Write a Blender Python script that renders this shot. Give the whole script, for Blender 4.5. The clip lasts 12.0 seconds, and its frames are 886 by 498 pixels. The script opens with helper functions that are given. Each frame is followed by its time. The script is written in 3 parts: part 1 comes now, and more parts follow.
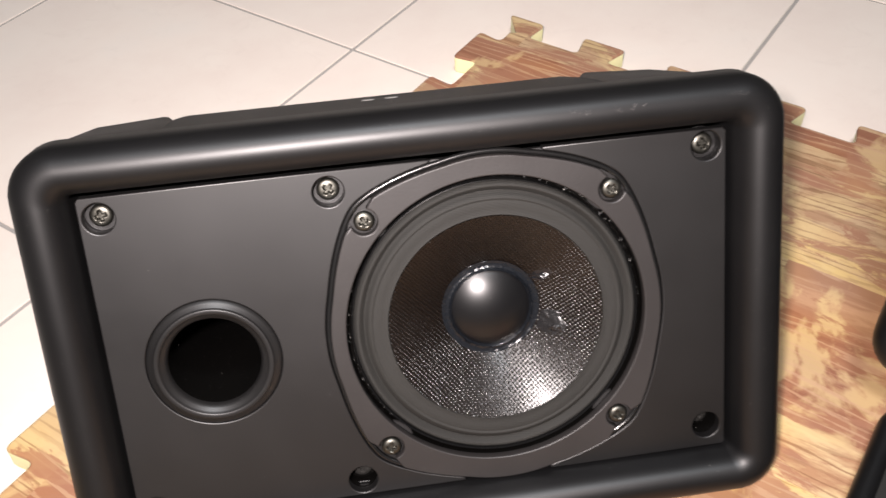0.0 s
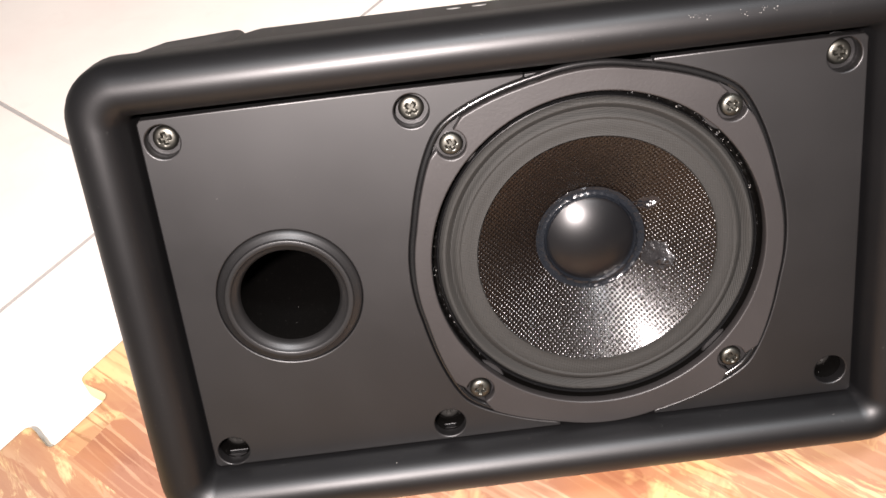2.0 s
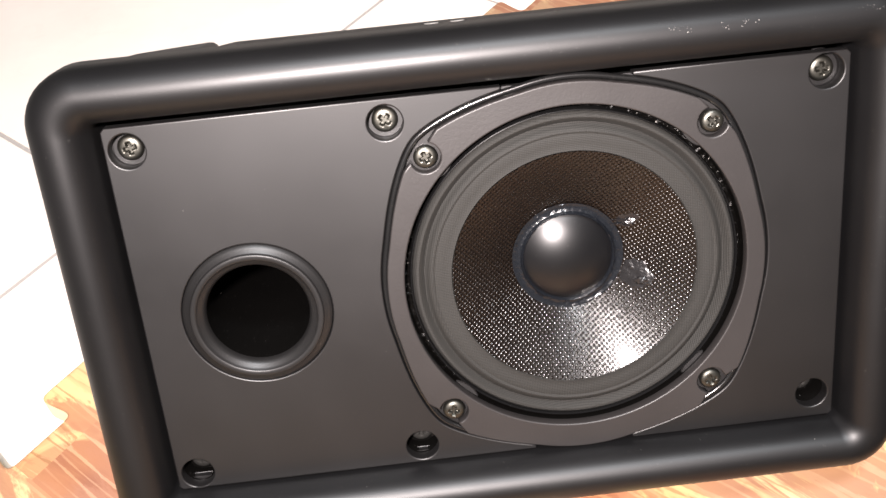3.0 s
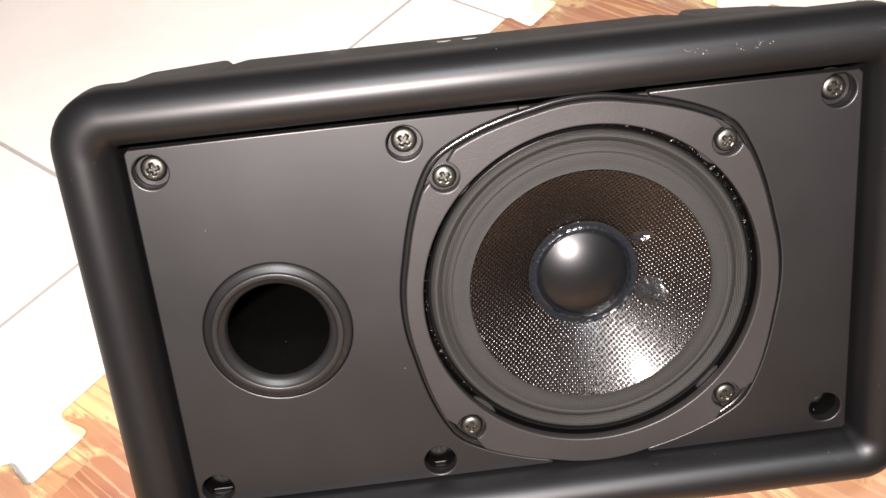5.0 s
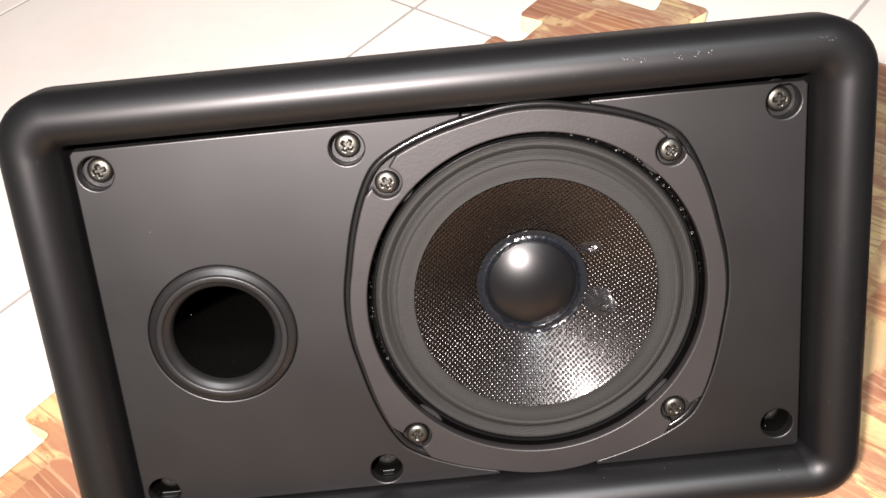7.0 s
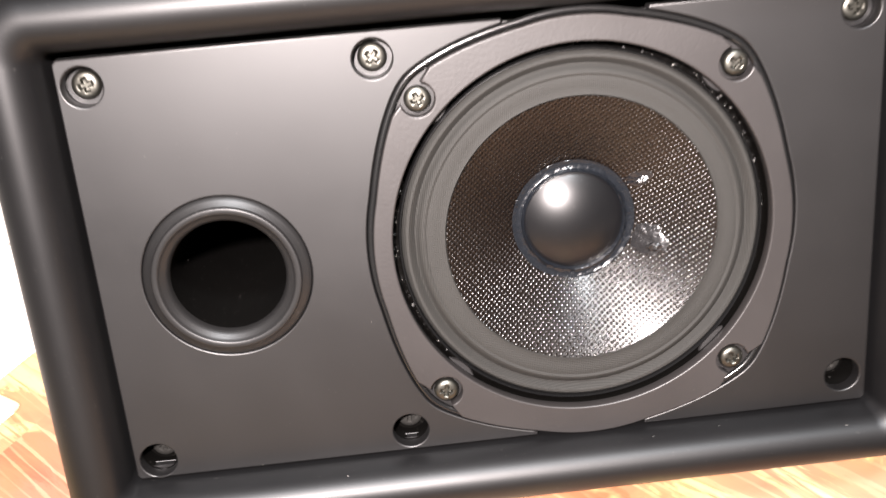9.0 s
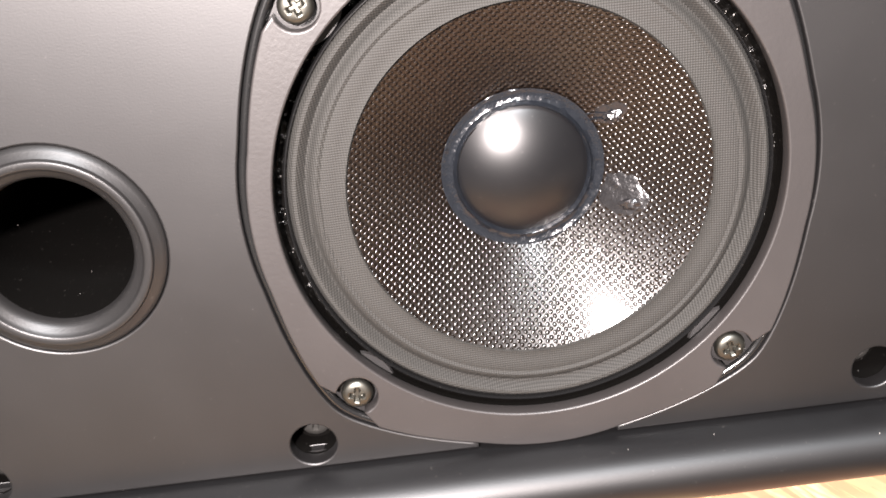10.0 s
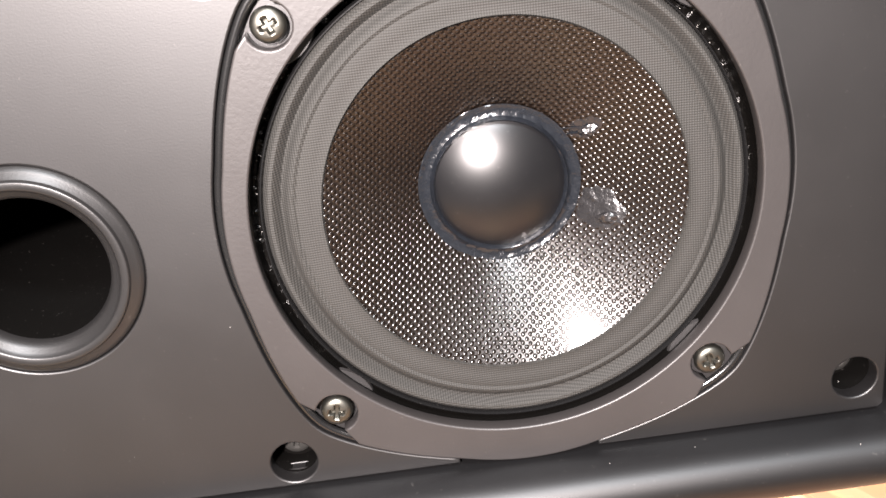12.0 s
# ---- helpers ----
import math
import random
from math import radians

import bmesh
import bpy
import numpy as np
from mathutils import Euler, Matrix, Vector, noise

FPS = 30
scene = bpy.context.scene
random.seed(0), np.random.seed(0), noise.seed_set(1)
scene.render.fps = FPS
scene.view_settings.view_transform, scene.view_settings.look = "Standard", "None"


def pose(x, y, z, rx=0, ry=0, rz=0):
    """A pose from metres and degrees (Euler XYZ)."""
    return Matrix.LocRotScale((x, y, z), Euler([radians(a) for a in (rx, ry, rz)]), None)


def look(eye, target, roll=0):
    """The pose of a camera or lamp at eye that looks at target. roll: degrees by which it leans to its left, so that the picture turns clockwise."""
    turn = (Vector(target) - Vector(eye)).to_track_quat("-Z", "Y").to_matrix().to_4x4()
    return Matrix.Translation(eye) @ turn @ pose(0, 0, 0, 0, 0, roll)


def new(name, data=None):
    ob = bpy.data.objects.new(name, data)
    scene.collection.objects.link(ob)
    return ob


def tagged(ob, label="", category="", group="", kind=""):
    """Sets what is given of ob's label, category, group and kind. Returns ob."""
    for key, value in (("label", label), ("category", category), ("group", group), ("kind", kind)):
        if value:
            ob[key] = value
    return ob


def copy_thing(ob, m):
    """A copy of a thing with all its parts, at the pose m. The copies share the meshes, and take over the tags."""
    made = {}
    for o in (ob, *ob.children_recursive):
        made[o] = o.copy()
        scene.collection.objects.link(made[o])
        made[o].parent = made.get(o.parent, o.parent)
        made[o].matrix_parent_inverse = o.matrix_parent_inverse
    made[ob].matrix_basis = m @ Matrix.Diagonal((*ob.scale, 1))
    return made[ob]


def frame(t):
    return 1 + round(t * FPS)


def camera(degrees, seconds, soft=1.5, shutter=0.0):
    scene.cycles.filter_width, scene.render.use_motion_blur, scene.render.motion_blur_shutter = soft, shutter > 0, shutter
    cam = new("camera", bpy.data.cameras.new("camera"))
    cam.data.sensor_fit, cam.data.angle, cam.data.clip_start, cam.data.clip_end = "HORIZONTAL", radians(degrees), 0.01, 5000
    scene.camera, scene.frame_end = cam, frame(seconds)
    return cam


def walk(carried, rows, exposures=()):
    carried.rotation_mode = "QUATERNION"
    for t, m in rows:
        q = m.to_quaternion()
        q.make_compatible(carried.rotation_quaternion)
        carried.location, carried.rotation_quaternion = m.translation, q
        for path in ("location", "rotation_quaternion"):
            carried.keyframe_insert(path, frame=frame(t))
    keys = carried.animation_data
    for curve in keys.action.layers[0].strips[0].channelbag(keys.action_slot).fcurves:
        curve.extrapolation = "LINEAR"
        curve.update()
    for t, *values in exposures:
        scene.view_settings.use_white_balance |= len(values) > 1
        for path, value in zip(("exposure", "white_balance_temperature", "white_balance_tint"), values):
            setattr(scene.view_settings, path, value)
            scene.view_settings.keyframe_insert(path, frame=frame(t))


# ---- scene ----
# Camera: rows of seconds, place in the loudspeaker's own axes, yaw, pitch and roll.
SPEAKER = pose(0, 0, 0.0415, -26, 0, 0)
cam = camera(48.15, 12.0, soft=1.5, shutter=0.4)
ROWS = [
    (0.0, -0.0202, -0.2690, 0.1589, -5.78, -18.24, -5.09),
    (0.5, -0.0293, -0.2577, 0.1506, -4.63, -17.12, -5.64),
    (1.0, -0.0289, -0.2517, 0.1440, -2.93, -19.93, -6.01),
    (1.5, -0.0266, -0.2433, 0.1394, -1.59, -20.97, -6.02),
    (2.0, -0.0208, -0.2417, 0.1529, -0.25, -22.58, -6.87),
    (2.5, -0.0209, -0.2391, 0.1548, -1.44, -21.99, -5.78),
    (3.0, -0.0193, -0.2359, 0.1479, -1.64, -21.27, -5.81),
    (5.0, -0.0239, -0.2377, 0.1519, -1.72, -20.80, -6.02),
    (5.5, -0.0234, -0.2378, 0.1500, -1.66, -19.95, -5.86),
    (6.0, -0.0249, -0.2388, 0.1509, -1.66, -19.80, -6.09),
    (6.5, -0.0123, -0.2400, 0.1473, -0.04, -19.37, -5.76),
    (6.7, -0.0019, -0.2404, 0.1461, 0.29, -19.25, -5.67),
    (8.3, -0.0121, -0.2414, 0.1393, -4.54, -18.33, -4.79),
    (8.5, -0.0128, -0.2389, 0.1357, -3.44, -18.64, -5.25),
    (9.0, -0.0220, -0.2177, 0.1201, -2.68, -18.96, -5.07),
    (9.5, -0.0091, -0.1830, 0.1004, -1.71, -19.11, -5.76),
    (10.0, -0.0005, -0.1605, 0.1058, -1.87, -23.43, -5.86),
    (10.5, 0.0011, -0.1565, 0.1043, -1.98, -23.50, -5.87),
    (11.0, 0.0032, -0.1570, 0.1057, -2.21, -23.69, -6.17),
    (11.5, 0.0029, -0.1594, 0.1049, -2.20, -22.93, -6.34),
    (12.0, 0.0031, -0.1609, 0.1057, -2.13, -22.60, -6.43),
]
EXPOSURES = [(0.0, -0.28), (0.5, -0.25), (1.2, 0.03), (2.5, 0.18), (3.0, 0.26), (5.0, 0.20), (6.5, 0.14), (8.4, 0.47), (9.0, 0.80), (9.6, 1.14), (10.2, 1.12), (12.0, 1.06)]
walk(cam, [(t, SPEAKER @ pose(x, y, z, 90 + pitch, 0, yaw) @ pose(0, 0, 0, 0, 0, roll)) for t, x, y, z, yaw, pitch, roll in ROWS], EXPOSURES)

# ---- light: a small torch held beside the eye, and the room's cool ceiling lamp ----
world = bpy.data.worlds.new("world")
scene.world = world
world.use_nodes = True
world.node_tree.nodes["Background"].inputs[0].default_value = (0.9, 0.95, 1.0, 1)
world.node_tree.nodes["Background"].inputs[1].default_value = 0.008


def area_lamp(name, eye, target, size, power, colour):
    data = bpy.data.lights.new(name, "AREA")
    data.shape, data.size, data.energy, data.color = "DISK", size, power, colour
    ob = new(name, data)
    ob.matrix_world = look(eye, target)
    return ob


torch = area_lamp("torch_light", (-0.056, -0.203, 0.345), (0.03, 0.14, 0.05), 0.018, 2.05, (1.0, 0.89, 0.868))
torch.data.spread = radians(105)
area_lamp("ceiling_light", (0.12, -0.50, 2.34), (0.12, -0.45, 0), 0.50, 46.0, (0.90, 0.94, 0.985))

# ---- materials ----


class Nodes:
    """A short way to write node trees."""

    def __init__(self, name):
        self.mat = bpy.data.materials.new(name)
        self.mat.use_nodes = True
        self.tree = self.mat.node_tree
        self.shader = self.tree.nodes["Principled BSDF"]

    def add(self, kind, **settings):
        node = self.tree.nodes.new("ShaderNode" + kind)
        if "operation" in settings:
            node.operation = settings["operation"]
        if "blend_type" in settings:
            node.blend_type = settings["blend_type"]
        return node

    def link(self, a, b):
        self.tree.links.new(a, b)

    def put(self, socket, value):
        if isinstance(value, (int, float, tuple)):
            socket.default_value = value
        else:
            self.link(value, socket)

    def math(self, op, a, b=0.0, c=0.0):
        node = self.add("Math", operation=op)
        for socket, value in zip(node.inputs, (a, b, c)):
            self.put(socket, value)
        return node.outputs[0]

    def coords(self, scale=(1, 1, 1), turn=0.0):
        tc, mp = self.add("TexCoord"), self.add("Mapping")
        self.link(tc.outputs["Object"], mp.inputs[0])
        mp.inputs["Scale"].default_value = scale
        mp.inputs["Rotation"].default_value = (0, 0, turn)
        return mp.outputs[0]

    def noise(self, at, scale, detail=3.0, rough=0.55, warp=0.0):
        node = self.add("TexNoise")
        self.link(at, node.inputs["Vector"])
        for key, value in (("Scale", scale), ("Detail", detail), ("Roughness", rough), ("Distortion", warp)):
            node.inputs[key].default_value = value
        return node.outputs[0]

    def ramp(self, fac, stops, smooth=True):
        node = self.add("ValToRGB")
        self.put(node.inputs[0], fac)
        band = node.color_ramp
        band.interpolation = "LINEAR" if smooth else "CONSTANT"
        while len(band.elements) < len(stops):
            band.elements.new(0.5)
        for el, (place, colour) in zip(band.elements, stops):
            el.position = place
            el.color = (*colour, 1) if isinstance(colour, tuple) else (colour, colour, colour, 1)
        return node.outputs[0]

    def mix(self, fac, a, b, kind="MIX"):
        node = self.add("MixRGB", blend_type=kind)
        self.put(node.inputs[0], fac)
        for socket, value in zip(node.inputs[1:], (a, b)):
            self.put(socket, (*value, 1) if isinstance(value, tuple) and len(value) == 3 else value)
        return node.outputs[0]

    def bump(self, height, strength, depth):
        node = self.add("Bump")
        node.inputs["Strength"].default_value = strength
        node.inputs["Distance"].default_value = depth
        self.put(node.inputs["Height"], height)
        self.link(node.outputs[0], self.shader.inputs["Normal"])

    def finish(self, colour, rough, metal=0.0, spec=0.5):
        self.put(self.shader.inputs["Base Color"], (*colour, 1) if isinstance(colour, tuple) else colour)
        self.put(self.shader.inputs["Roughness"], rough)
        self.shader.inputs["Metallic"].default_value = metal
        self.shader.inputs["Specular IOR Level"].default_value = spec
        return self.mat


def plastic(name, dark, light, rough, grain=2600.0, depth=0.00004, spec=0.5):
    n = Nodes(name)
    at = n.coords()
    big, fine = n.noise(at, 28.0, 4.0), n.noise(at, grain, 2.0)
    dust = n.ramp(n.noise(at, 900.0, 3.0, 0.7), [(0.66, 0.0), (0.74, 1.0)])
    colour = n.mix(big, dark, light)
    colour = n.mix(n.math("MULTIPLY", dust, 0.05), colour, (0.3, 0.28, 0.26))
    smear = n.noise(at, 11.0, 5.0, 0.6, 0.8)
    r = n.math("ADD", rough - 0.10, n.math("ADD", n.math("MULTIPLY", big, 0.08), n.math("MULTIPLY", smear, 0.12)))
    n.bump(fine, 0.5, depth)
    return n.finish(colour, r, 0.0, spec)


BEZEL = plastic("satin black plastic", (0.0020, 0.0020, 0.0023), (0.0042, 0.0041, 0.0043), 0.44, depth=0.00002, spec=0.42)
BAFFLE = plastic("textured black plastic", (0.0020, 0.0018, 0.0019), (0.0042, 0.0037, 0.0038), 0.46, depth=0.000022, spec=0.64)
CABINET = plastic("matt black plastic", (0.028, 0.025, 0.023), (0.045, 0.040, 0.037), 0.62)
FLANGE = plastic("cast grey-black metal", (0.012, 0.0108, 0.0106), (0.026, 0.0234, 0.0228), 0.46, 1100.0, depth=0.00006, spec=0.45)
RUBBER = plastic("black rubber", (0.015, 0.015, 0.015), (0.02, 0.02, 0.02), 0.8)
# near-black colour stands for the shade inside the port tube and lower wells
HOLE_SHADE = plastic("shaded black inside", (0.0010, 0.0009, 0.0008), (0.0022, 0.0020, 0.0018), 0.85, spec=0.03)
CAP = plastic("smooth black dome", (0.0022, 0.0022, 0.0026), (0.0035, 0.0035, 0.004), 0.33, depth=0.000003, spec=0.5)


def weave(name, pitch, dark, light, rough, depth, strength=1.0, spec=0.5):
    """Cloth of crossing threads, a fine grid in the loudspeaker's x and z."""
    n = Nodes(name)
    at = n.coords()
    sep = n.add("SeparateXYZ")
    n.link(at, sep.inputs[0])
    k = 2 * math.pi / pitch
    wander = n.math("MULTIPLY", n.math("SUBTRACT", n.noise(at, 50.0, 2.0), 0.5), pitch * 0.8)
    a = n.math("SINE", n.math("MULTIPLY", n.math("ADD", sep.outputs[0], wander), k))
    b = n.math("SINE", n.math("MULTIPLY", n.math("ADD", sep.outputs[2], wander), k))
    lump = n.math("MULTIPLY_ADD", n.math("ADD", a, b), 0.25, 0.5)
    uneven = n.noise(at, 900.0, 2.0)
    n.bump(n.math("ADD", lump, n.math("MULTIPLY", uneven, 0.45)), strength, depth)
    blotch = n.noise(at, 60.0, 3.0)
    colour = n.mix(n.math("MULTIPLY", lump, n.math("MULTIPLY_ADD", blotch, 0.6, 0.5)), dark, light)
    return n.finish(colour, rough, 0.0, spec)


def dimpled(name, spacing, dark, light, rough, depth, spec):
    """A lacquered weave seen as rows of small domes, in the loudspeaker's x and z."""
    n = Nodes(name)
    at = n.coords()
    flat = n.add("Mapping")
    n.link(at, flat.inputs[0])
    flat.inputs["Scale"].default_value = (1, 0, 1)
    flat.inputs["Rotation"].default_value = (0, radians(38), 0)
    cell = n.add("TexVoronoi")
    n.link(flat.outputs[0], cell.inputs["Vector"])
    cell.inputs["Scale"].default_value = 1 / spacing
    cell.inputs["Randomness"].default_value = 0.16
    d = cell.outputs["Distance"]
    dome = n.math("MAXIMUM", 0.0, n.math("SUBTRACT", 1.0, n.math("MULTIPLY", n.math("MULTIPLY", d, d), 4.6)))
    uneven = n.noise(at, 1400.0, 2.0)
    n.bump(n.math("ADD", dome, n.math("MULTIPLY", uneven, 0.3)), 1.0, depth)
    colour = n.mix(n.noise(at, 60.0, 3.0), dark, light)
    gloss = n.math("MULTIPLY_ADD", n.noise(at, 45.0, 3.0), 0.14, rough - 0.07)
    return n.finish(colour, n.math("ADD", gloss, n.math("MULTIPLY", n.math("SUBTRACT", 1.0, dome), 0.12)), 0.0, spec)


CONE = dimpled("coated woven cone", 0.00098, (0.0022, 0.0013, 0.0009), (0.0050, 0.0029, 0.0019), 0.21, 0.00020, 0.55)
coat = CONE.node_tree.nodes["Principled BSDF"]
coat.inputs["Coat Weight"].default_value = 0.10
coat.inputs["Coat Roughness"].default_value = 0.2
CLOTH = weave("treated cloth", 0.00045, (0.0103, 0.0100, 0.0090), (0.0232, 0.0223, 0.0200), 0.75, 0.00012, 0.8, 0.3)


def simple(name, colour, rough, metal=0.0, spec=0.5, wobble=0.0, scale=400.0):
    n = Nodes(name)
    at = n.coords()
    v = n.noise(at, scale, 3.0)
    if wobble:
        n.bump(v, 0.6, wobble)
    low = tuple(c * 0.8 for c in colour)
    return n.finish(n.mix(v, low, colour), n.math("MULTIPLY_ADD", v, 0.15, rough - 0.07), metal, spec)


SCREW = simple("zinc-plated steel", (0.115, 0.112, 0.098), 0.42, 1.0)
# same screws as above, with the shade of the lower wells in the colour
SHADED_SCREW = simple("shaded zinc-plated steel", (0.025, 0.024, 0.022), 0.8, 0.6)
GLUE = simple("clear hardened glue", (0.006, 0.007, 0.009), 0.2, 0.0, 0.55, 0.0003, 800.0)
JOINT = simple("cloudy glue", (0.010, 0.0095, 0.010), 0.25, 0.0, 0.7, 0.0005, 700.0)
GASKET = simple("glossy black ring", (0.0022, 0.0020, 0.0018), 0.34, 0.0, 0.16, 0.0003, 1800.0)
# for the unseen walls and ceiling, kept dull to limit bounce light
BOUNCE_PAINT = simple("dull beige bounce surface", (0.20, 0.185, 0.165), 0.8, 0.0, 0.3, 0.0005, 60.0)
GROUT = simple("grey-brown grout", (0.38, 0.35, 0.325), 0.9, 0.0, 0.3, 0.0004, 300.0)
SPECK = simple("pale dust", (0.27, 0.26, 0.245), 0.8)


def tile_glaze():
    n = Nodes("glazed cream tile")
    at = n.coords()
    info = n.add("ObjectInfo")
    cloud = n.noise(at, 14.0, 5.0, 0.6)
    vein = n.noise(at, 45.0, 6.0, 0.7, 1.5)
    colour = n.ramp(cloud, [(0.3, (0.75, 0.645, 0.575)), (0.55, (0.79, 0.70, 0.625)), (0.75, (0.77, 0.70, 0.635))])
    colour = n.mix(n.math("MULTIPLY", n.ramp(vein, [(0.55, 0.0), (0.7, 1.0)]), 0.18), colour, (0.62, 0.53, 0.47))
    colour = n.mix(n.math("MULTIPLY", info.outputs["Random"], 0.12), colour, (0.66, 0.58, 0.52))
    n.bump(n.noise(at, 110.0, 3.0), 0.25, 0.0003)
    return n.finish(colour, n.math("MULTIPLY_ADD", vein, 0.15, 0.3), 0.0, 0.4)


def wood_print():
    """Printed planks along the mat's second side, on smooth foam."""
    n = Nodes("wood-print foam")
    at = n.coords()
    sep = n.add("SeparateXYZ")
    n.link(at, sep.inputs[0])
    u, v = sep.outputs[0], sep.outputs[1]
    wob = n.noise(at, 9.0, 2.0)
    u2 = n.math("ADD", u, n.math("MULTIPLY", wob, 0.006))
    row = n.math("FLOOR", n.math("DIVIDE", u2, 0.026))
    shift = n.add("TexWhiteNoise")
    shift.noise_dimensions = "1D"
    n.link(row, shift.inputs["W"])
    v2 = n.math("ADD", v, n.math("MULTIPLY", shift.outputs[0], 0.2))
    piece = n.math("FLOOR", n.math("DIVIDE", v2, 0.13))
    pick = n.add("TexWhiteNoise")
    pick.noise_dimensions = "2D"
    both = n.add("CombineXYZ")
    n.link(row, both.inputs[0])
    n.link(piece, both.inputs[1])
    n.link(both.outputs[0], pick.inputs["Vector"])
    base = n.ramp(pick.outputs[0], [(0.0, (0.64, 0.44, 0.23)), (0.18, (0.56, 0.39, 0.235)), (0.34, (0.38, 0.205, 0.125)), (0.5, (0.67, 0.48, 0.27)), (0.66, (0.50, 0.325, 0.20)), (0.82, (0.36, 0.17, 0.10))], False)
    tint = n.ramp(pick.outputs[0], [(0.0, (0.70, 0.50, 0.22)), (0.18, (0.44, 0.27, 0.16)), (0.34, (0.50, 0.29, 0.18)), (0.5, (0.45, 0.25, 0.14)), (0.66, (0.62, 0.43, 0.25)), (0.82, (0.29, 0.125, 0.075))], False)
    ink = n.ramp(pick.outputs[0], [(0.0, (0.19, 0.09, 0.045)), (0.34, (0.60, 0.40, 0.26)), (0.5, (0.22, 0.10, 0.05)), (0.82, (0.56, 0.35, 0.22))], False)
    # grain along the planks: broad uneven bands, sharp bent lines, and fine flecks
    stretch = n.add("Mapping")
    n.link(at, stretch.inputs[0])
    stretch.inputs["Scale"].default_value = (1.0, 0.13, 1.0)
    off = n.add("CombineXYZ")
    n.link(n.math("MULTIPLY", pick.outputs[0], 3.0), off.inputs[0])
    n.link(off.outputs[0], stretch.inputs["Location"])
    wide = n.noise(stretch.outputs[0], 95.0, 5.0, 0.62, 0.5)
    bend = n.math("MULTIPLY", n.noise(stretch.outputs[0], 46.0, 3.0), 40.0)
    wave = n.math("SINE", n.math("ADD", n.math("MULTIPLY", u, 2 * math.pi / 0.0043), bend))
    fine = n.noise(stretch.outputs[0], 900.0, 4.0, 0.65)
    grain = n.math("ADD", wave, n.math("MULTIPLY", n.math("SUBTRACT", fine, 0.5), 1.8))
    line = n.math("MULTIPLY", n.ramp(grain, [(0.62, 0.0), (0.86, 1.0)]), n.ramp(n.noise(stretch.outputs[0], 60.0, 3.0), [(0.40, 0.05), (0.54, 1.0)]))
    colour = n.mix(n.ramp(wide, [(0.46, 0.0), (0.56, 1.0)]), base, tint)
    colour = n.mix(n.math("MULTIPLY", n.ramp(fine, [(0.50, 0.0), (0.66, 1.0)]), 0.35), colour, (0.34, 0.18, 0.10))
    colour = n.mix(n.math("MULTIPLY", line, 0.55), colour, ink)
    pale = n.ramp(n.noise(at, 21.0, 5.0, 0.62, 0.8), [(0.50, 0.0), (0.56, 0.62)])
    colour = n.mix(pale, colour, n.mix(n.math("MULTIPLY", line, 0.6), (0.70, 0.52, 0.27), ink))
    squash = n.add("Mapping")
    n.link(at, squash.inputs[0])
    squash.inputs["Scale"].default_value = (1.0, 0.34, 1.0)
    blot = n.ramp(n.noise(squash.outputs[0], 44.0, 6.0, 0.68, 0.8), [(0.53, 0.0), (0.57, 0.85)])
    colour = n.mix(blot, colour, n.mix(n.math("MULTIPLY", line, 0.55), (0.36, 0.175, 0.11), (0.60, 0.40, 0.25)))
    glow = n.ramp(n.noise(at, 17.0, 2.0), [(0.48, 0.0), (0.64, 0.45)])
    colour = n.mix(glow, colour, (0.80, 0.66, 0.40), "SOFT_LIGHT")
    colour = n.mix(1.0, colour, (0.79, 0.79, 0.79), "MULTIPLY")
    # the print covers the top only; the side shows the pale foam
    colour = n.mix(n.ramp(n.math("MULTIPLY", sep.outputs[2], 100.0), [(0.86, 0.0), (0.90, 1.0)]), (0.84, 0.80, 0.45), colour)
    n.bump(n.noise(at, 1500.0, 2.0), 0.35, 0.0001)
    return n.finish(colour, 0.5, 0.0, 0.4)


TILE = tile_glaze()
MAT = wood_print()

# ---- mesh helpers ----


def adopt(ob, mesh_data, material, parent, label):
    if material:
        mesh_data.materials.clear()
        mesh_data.materials.append(material)
    if parent is not None:
        ob.parent = parent
    if label:
        tagged(ob, label)
    return ob


def part(name, source, material, parent=None, label="", smooth=True):
    """One mesh object from a bmesh or a mesh, under a thing or a part."""
    if isinstance(source, bmesh.types.BMesh):
        data = bpy.data.meshes.new(name)
        bmesh.ops.recalc_face_normals(source, faces=source.faces[:])
        source.to_mesh(data)
        source.free()
    else:
        data = source
    if isinstance(source, bpy.types.Mesh):
        smooth = False
    else:
        for p in data.polygons:
            p.use_smooth = smooth
    if smooth:
        data.set_sharp_from_angle(angle=radians(38))
    return adopt(new(name, data), data, material, parent, label)


def empty(name, label, category, m=None):
    ob = new(name)
    ob.empty_display_size = 0.02
    if m is not None:
        ob.matrix_world = m
    return tagged(ob, label, category)


